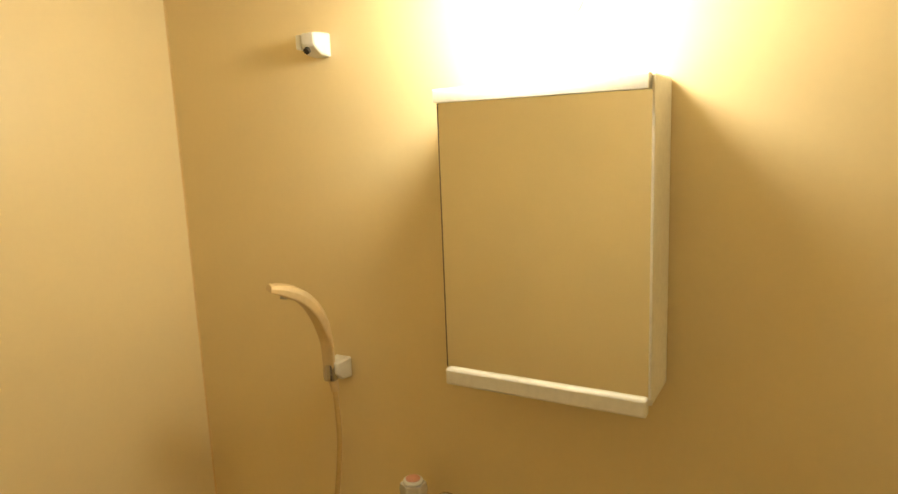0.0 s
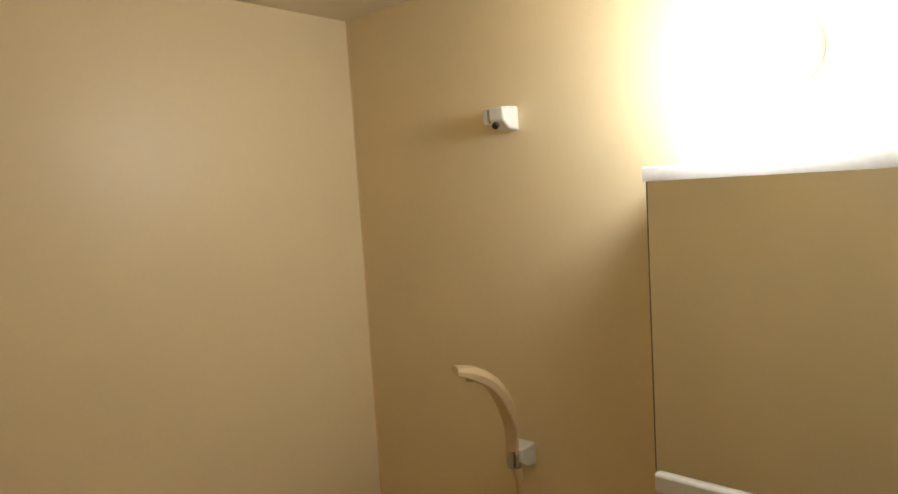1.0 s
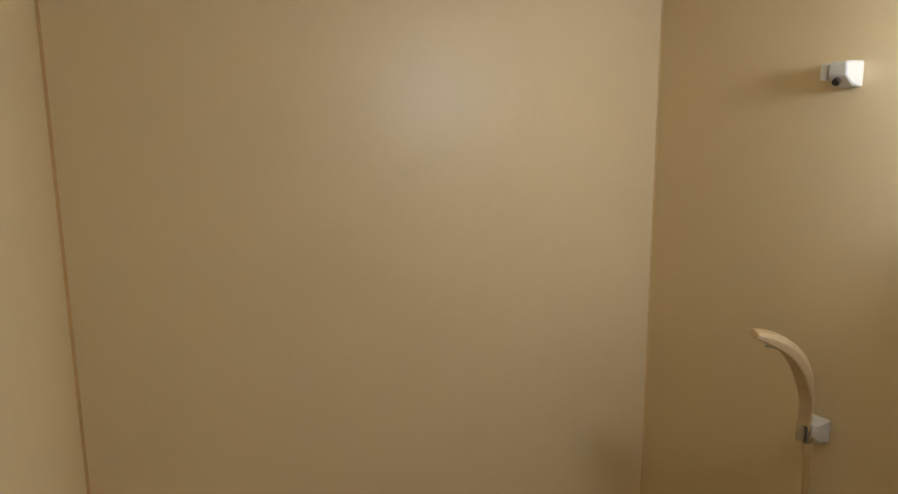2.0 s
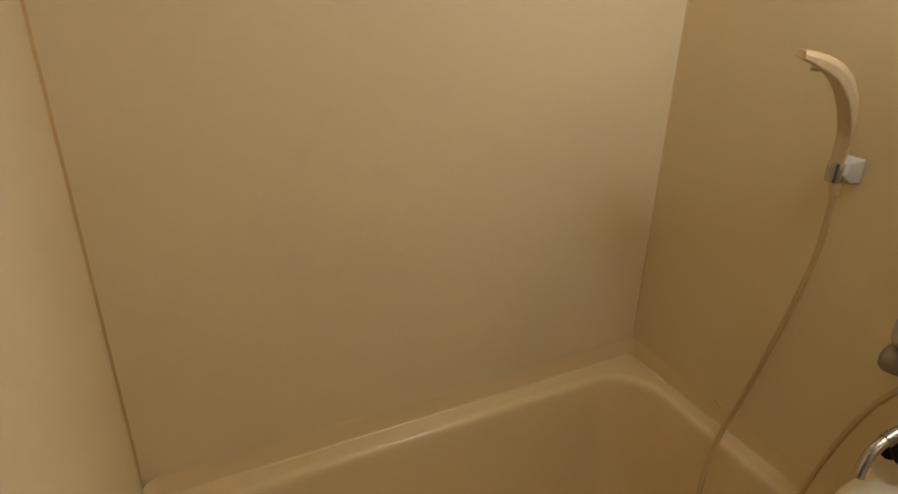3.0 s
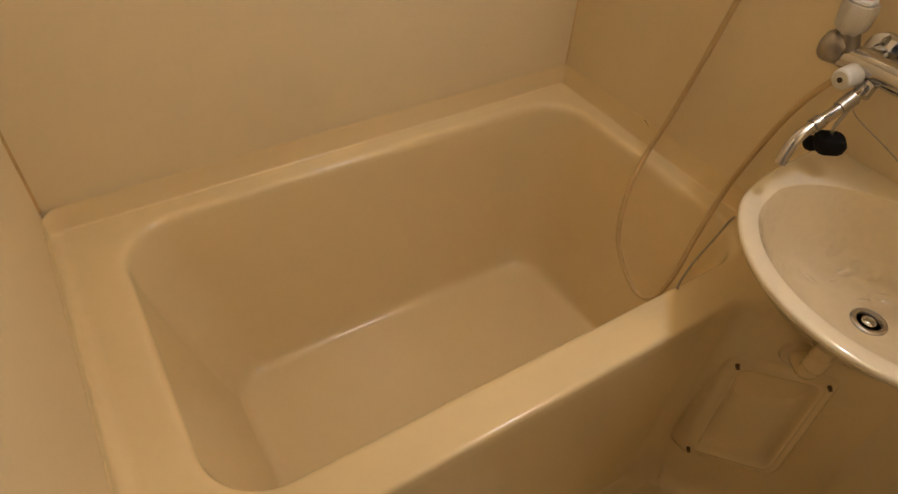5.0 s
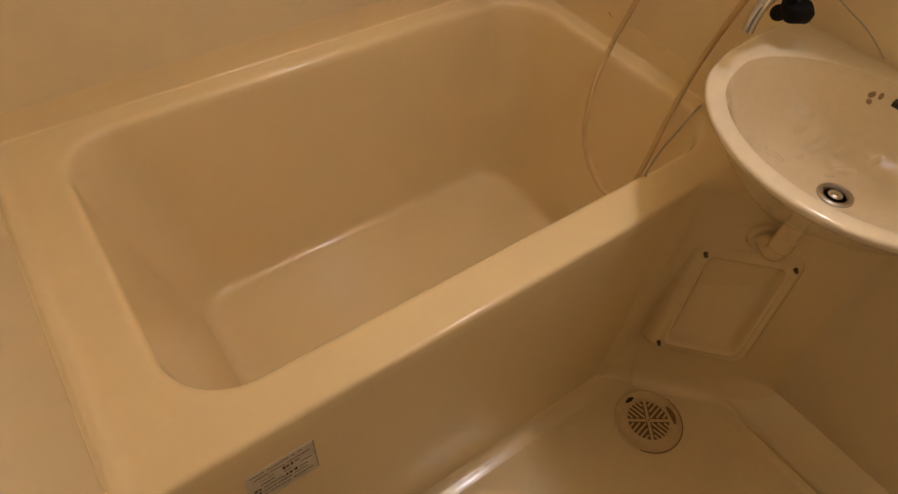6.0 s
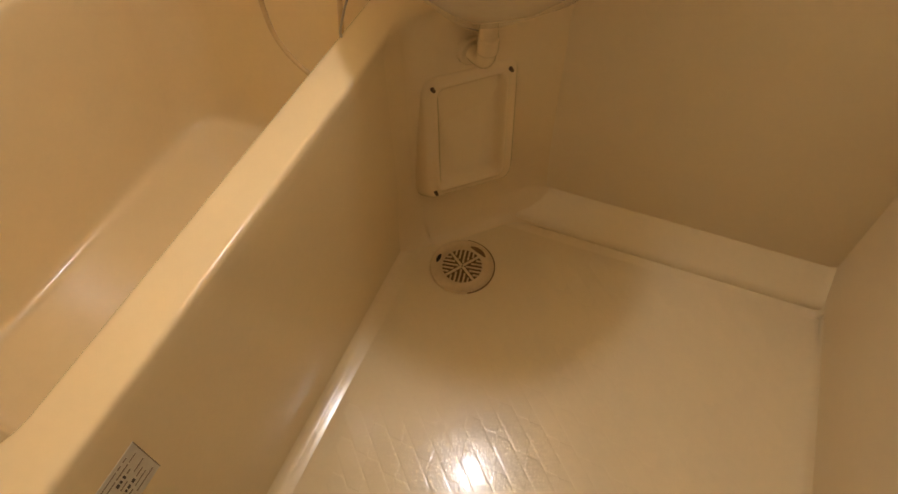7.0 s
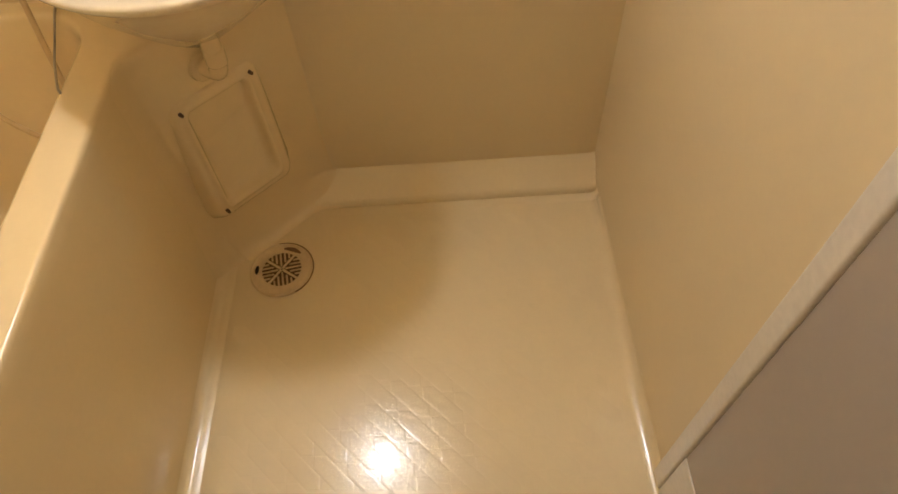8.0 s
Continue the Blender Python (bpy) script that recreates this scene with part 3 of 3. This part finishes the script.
# ---- faucet ----
faucet = thing("bath_faucet", "chrome wall faucet with a clear knob and swivel spout", "faucet", (W, 0.93, 0.94))
part("body", rod((1.085, 0.995, 0.945), (1.085, 0.83, 0.945), 0.019, n=24), M_CHROME, faucet, bevel=0.003)
for y in (0.965, 0.86):
    part("wall_leg", rod((W - 0.0005, y, 0.945), (1.085, y, 0.945), 0.014, n=20), M_CHROME, faucet)
    part("escutcheon", loft([[(x, y + r * math.cos(a), 0.945 + r * math.sin(a)) for a in [2 * math.pi * i / 28 for i in range(28)]] for x, r in ((W - 0.0005, 0.03), (W - 0.006, 0.03), (W - 0.014, 0.02), (W - 0.016, 0.013))]), M_CHROME, faucet)
part("end_cap", loft([[(x + r * math.cos(a), y, 0.953 + r * math.sin(a)) for a in [2 * math.pi * i / 28 for i in range(28)]] for x, y, r in ((1.083, 0.985, 0.019), (1.081, 0.992, 0.0235), (1.078, 1.008, 0.0245), (1.077, 1.013, 0.0235), (1.076, 1.018, 0.020), (1.0755, 1.021, 0.014), (1.075, 1.0225, 0.006))], cap1=True), M_DULL, faucet, "rounded tarnished chrome end cap", angle=75)
part("bonnet", rod((1.082, 0.990, 0.955), (1.078, 0.996, 0.985), 0.017, 0.013, 20), M_DULL, faucet)
kb = bmesh.new()
kl = []
for z, r in ((0.978, 0.013), (0.986, 0.020), (1.012, 0.023), (1.022, 0.021)):
    kl.append([(1.076 + (r + 0.002 * math.cos(6 * a)) * math.cos(a), 0.996 + (r + 0.002 * math.cos(6 * a)) * math.sin(a), z) for a in [2 * math.pi * i / 36 for i in range(36)]])
knob = part("knob", loft(kl, kb, cap0=True, cap1=True), M_CLEAR, faucet, "clear acrylic knob")
part("cap", rod((1.076, 0.996, 1.0225), (1.076, 0.996, 1.029), 0.019, 0.017, 24), M_WHITE, faucet, "white cap", bevel=0.002)
part("cap_mark", rod((1.076, 0.996, 1.0292), (1.076, 0.996, 1.0305), 0.013, n=20), M_RED, faucet, "red hot-water mark")
part("diverter", rod((1.07, 0.957, 0.933), (1.040, 0.959, 0.931), 0.017, 0.015, 20), M_WHITE, faucet, "white diverter knob", bevel=0.003)
part("diverter_screw", rod((1.041, 0.959, 0.931), (1.0385, 0.9592, 0.9308), 0.004, n=10), M_HOLE, faucet, "dark screw")
part("spout_nut", rod((1.08, 0.937, 0.928), (1.066, 0.935, 0.912), 0.013, n=8), M_CHROME, faucet)
part("spout_joint", rod((1.048, 0.934, 0.914), (1.026, 0.9355, 0.902), 0.0115, 0.0105, 10), M_DULL, faucet, "dull swivel joint")
part("spout_collar", rod((0.998, 0.9385, 0.888), (0.985, 0.9398, 0.882), 0.0105, n=16), M_DULL, faucet)
part("spout", tube([(1.075, 0.936, 0.925), (1.05, 0.934, 0.915), (1.02, 0.936, 0.898), (0.985, 0.940, 0.882), (0.962, 0.941, 0.868), (0.95, 0.940, 0.848), (0.945, 0.939, 0.832)], 0.0085, n=16), M_CHROME, faucet)
stopper = thing("basin_stopper", "black rubber basin stopper hanging on its chain", "stopper", (1.05, 0.945, 0.81))
part("plug", loft([[(1.051 + r * math.cos(a), 0.934 + r * 1.2 * math.sin(a), z + 0.12 * r * math.cos(3 * a)) for a in [2 * math.pi * i / 28 for i in range(28)]] for z, r in ((0.822, 0.008), (0.824, 0.016), (0.830, 0.0195), (0.841, 0.021), (0.847, 0.018), (0.850, 0.008))], cap0=True, cap1=True), M_BLACK, stopper)
part("grip", ball((1.05, 0.957, 0.822), 0.0125, 1.0, 1.0, 0.95), M_BLACK, stopper)
part("ring", tube([(1.052, 0.938, 0.846), (1.05, 0.938, 0.866), (1.056, 0.936, 0.885), (1.062, 0.935, 0.905)], 0.003, n=8), M_STEEL, stopper, "short steel link")
part("chain", tube([(1.062, 0.935, 0.905), (1.11, 0.945, 0.862), (1.128, 0.90, 0.835), (1.135, 0.857, 0.815), (1.138, 0.82, 0.790)], 0.0009, n=6), M_STEEL, stopper, "thin ball chain")
tub_chain = thing("bath_plug_chain", "thin dull chain lying across the bathtub rim", "chain", (1.0, 1.0, ZR))
part("chain", tube([(0.885, 0.972, ZR + 0.0025), (0.90, 0.981, ZR + 0.003), (0.96, 1.004, ZR + 0.003), (1.03, 1.025, ZR + 0.003), (1.10, 1.047, ZR + 0.003), (1.125, 1.053, ZR + 0.0025)], 0.0022, n=6), M_STEEL, tub_chain)

# ---- floor drain ----
fd = thing("floor_drain", "round plastic floor drain with a slotted grate", "floor drain", (*DRAIN, 0))


def ring_loops(rz, n=48):
    return [[(DRAIN[0] + r * math.cos(2 * math.pi * i / n), DRAIN[1] + r * math.sin(2 * math.pi * i / n), z) for i in range(n)] for r, z in rz]


part("rim", loft(ring_loops(((0.074, 0.0005), (0.074, 0.003), (0.071, 0.0045), (0.068, 0.003), (0.066, 0.0015), (0.050, 0.0015), (0.047, 0.003), (0.045, 0.0035)))), M_GRATE, fd, "cream ring")
part("well", loft(ring_loops(((0.05, 0.0012), (0.04, 0.001))), cap1=True), M_WELL, fd, "dark well under the grate", smooth=False)
TURN = radians(10)


def grate_bar(name, r0, r1, a, off, half=0.0016, z=0.0032):
    """A flat bar of the grate along the direction a, shifted sideways by off."""
    m = Matrix.Translation((*DRAIN, z)) @ Matrix.Rotation(a, 4, "Z") @ Matrix.Translation(((r0 + r1) / 2, off, 0)) @ Matrix.Diagonal((r1 - r0, half * 2, 0.0022, 1))
    bm = bmesh.new(); bmesh.ops.create_cube(bm, size=1, matrix=m)
    part(name, bm, M_GRATE, fd, bevel=0.0005)


for q in range(4):
    grate_bar("spoke", 0.002, 0.0465, TURN + math.pi / 4 + q * math.pi / 2, 0, 0.0030, 0.0034)
    for e in range(-2, 3):
        off = e * 0.0098
        grate_bar("slat", abs(off) + 0.0085, math.sqrt(0.0465 ** 2 - off ** 2), TURN + q * math.pi / 2, off, 0.0021)


def ring_arc(r0, r1, a0, a1, z0, z1, n=14):
    """A flat piece of a ring between two angles."""
    rows = []
    for i in range(n + 1):
        a = radians(a0 + (a1 - a0) * i / n)
        taper = 0.35 + 0.65 * math.sin(math.pi * i / n)
        rm, h = (r0 + r1) / 2, (r1 - r0) / 2 * taper
        rows.append([(DRAIN[0] + r * math.cos(a), DRAIN[1] + r * math.sin(a), z) for r, z in ((rm - h, z0), (rm + h, z0), (rm + h, z1), (rm - h, z1))])
    return loft(rows, cap0=True, cap1=True)


part("notch", ring_arc(0.054, 0.063, 77, 99, 0.001, 0.0029, 6), M_HOLE, fd, "dark notch in the ring")
part("notch", ring_arc(0.053, 0.064, -42, 0, 0.001, 0.0027), M_STAIN, fd, "brown dirty notch in the ring")
part("dirt_line", ring_arc(0.0725, 0.0747, -150, 10, 0.001, 0.0049, 30), M_STAIN, fd, "brown dirt along the ring")

# ---- sticker on the apron ----
st = thing("warning_sticker", "worn pale notice sticker on the bathtub apron", "sticker", (0.17, YF, 0.45))
part("paper", box(0.122, 0.217, YF - 0.0008, YF - 0.0001, 0.405, 0.490), M_STICK, st, smooth=False)
rnd = random.Random(4)
for r in range(7):
    z = 0.482 - r * 0.0105
    x = 0.128 + rnd.choice((0, 0.004, 0.01))
    while x < 0.205:
        heavy = (r in (2, 4) and 0.150 < x < 0.185) or (x < 0.137 and r > 2)
        w = rnd.choice((0.003, 0.0045)) if heavy else rnd.choice((0.006, 0.012, 0.02, 0.03))
        x1 = min(x + w, 0.211)
        h = 0.0024 * rnd.uniform(0.6, 1.0) if not heavy else rnd.uniform(0.0045, 0.0065)
        part("text_bar", box(x, x1, YF - 0.0014, YF - 0.0006, z - h / 2, z + h / 2), M_INK if heavy else M_INK_PALE, st, smooth=False)
        x = x1 + (rnd.choice((0.0015, 0.003)) if heavy else rnd.choice((0.002, 0.004, 0.012)))
part("edge_line", box(0.2160, 0.2172, YF - 0.0012, YF - 0.0006, 0.405, 0.49), M_INK_PALE, st, smooth=False)

# ---- folded door and its frame ----
door = thing("folding_door", "ivory framed folding door with grey panel, folded open against the wall", "door", (0.2, 0.02, 0.02))
part("stile", box(0.360, 0.396, 0.001, 0.0145, 0.004, 1.86), M_FRAME, door, bevel=0.006, segs=4)
part("stile", box(0.012, 0.040, 0.001, 0.0125, 0.004, 1.86), M_FRAME, door, bevel=0.002)
part("bottom_rail", box(0.040, 0.360, 0.001, 0.012, 0.004, 0.195), M_FRAME, door, bevel=0.002)
part("top_rail", box(0.040, 0.360, 0.001, 0.012, 1.80, 1.86), M_FRAME, door, bevel=0.002)
part("panel", box(0.040, 0.360, 0.001, 0.0095, 0.195, 1.80), M_GREY, door, "grey frosted panel", smooth=False)
frame_bm = box(-0.055, 0.008, DOOR_Y0, DOOR_Y0 + 0.025, DOOR_Z0, DOOR_Z1)
box(-0.055, 0.008, DOOR_Y1 - 0.025, DOOR_Y1, DOOR_Z0, DOOR_Z1, frame_bm)
box(-0.055, 0.008, DOOR_Y0 + 0.025, DOOR_Y1 - 0.025, DOOR_Z1 - 0.025, DOOR_Z1, frame_bm)
box(-0.055, 0.008, DOOR_Y0 + 0.025, DOOR_Y1 - 0.025, DOOR_Z0, DOOR_Z0 + 0.02, frame_bm)
structure("door_frame", frame_bm, M_FRAME, "ivory frame of the doorway", "door frame")

# plain hall beyond the doorway
structure("hall_floor", box(-1.2, -0.05, -0.5, 1.3, -0.06, 0.0), M_HALLFLOOR, "plain wooden hall floor", "floor")
structure("hall_ceiling", box(-1.2, -0.05, -0.5, 1.3, 2.2, 2.25), M_HALL, "plain hall ceiling", "ceiling")
structure("hall_wall_west", box(-1.25, -1.2, -0.5, 1.3, -0.06, 2.2), M_HALL, "plain hall wall", "wall")
structure("hall_wall_south", box(-1.2, -0.05, -0.55, -0.5, -0.06, 2.2), M_HALL, "plain hall wall", "wall")
structure("hall_wall_north", box(-1.2, -0.05, 1.3, 1.35, -0.06, 2.2), M_HALL, "plain hall wall", "wall")
hw = box(-0.06, -0.05, -0.5, 0.0, -0.06, 2.2)
box(-0.06, -0.0505, -0.0, 1.3, 2.05, 2.2, hw)
structure("hall_wall_east", hw, M_HALL, "plain hall wall beside the doorway", "wall")

# small scuff on the wall beside the hose
scuff = thing("wall_scuff", "small dark scuff mark on the cream wall", "scuff", (W, 1.34, 0.614))
part("mark", tube([(W - 0.0006, 1.340, 0.612), (W - 0.0008, 1.330, 0.609), (W - 0.0006, 1.323, 0.604)], 0.0005, n=6, per=4), M_HOLE, scuff)

# ---- raised anti-slip hexagons of the floor ----
def hexagon_mesh():
    bm = bmesh.new()
    l, w, h = 0.0570, 0.0168, 0.00010
    base = [(-l, 0), (-l + w, -w), (l - w, -w), (l, 0), (l - w, w), (-l + w, w)]
    lo = [(x, y, 0) for x, y in base]; mid = [(x * 0.982, y * 0.92, h * 0.6) for x, y in base]; hi = [(x * 0.955, y * 0.80, h) for x, y in base]
    loft([lo, mid, hi], bm, cap1=True)
    me = bpy.data.meshes.new("raised_hexagon")
    bm.to_mesh(me); bm.free()
    me.materials.append(M_PAN)
    return me


hex_me = hexagon_mesh()
ang = radians(45)
ux, uy = Vector((math.cos(ang), math.sin(ang))), Vector((-math.sin(ang), math.cos(ang)))
for i in range(-10, 11):
    for j in range(-30, 31):
        c = Vector((0.5, 0.45)) + ux * (i * 0.1165 + (j % 2) * 0.0583) + uy * (j * 0.0345)
        ends = [c + ux * 0.06, c - ux * 0.06]
        if all(0.05 < p.x < CURB - 0.03 and 0.04 < p.y < 0.855 for p in ends) and (c - Vector(DRAIN)).length > 0.16:
            ob = new("raised_hexagon", hex_me)
            ob.parent = floor
            ob.location = (c.x, c.y, 0.0001)
            ob.rotation_euler = (0, 0, ang)
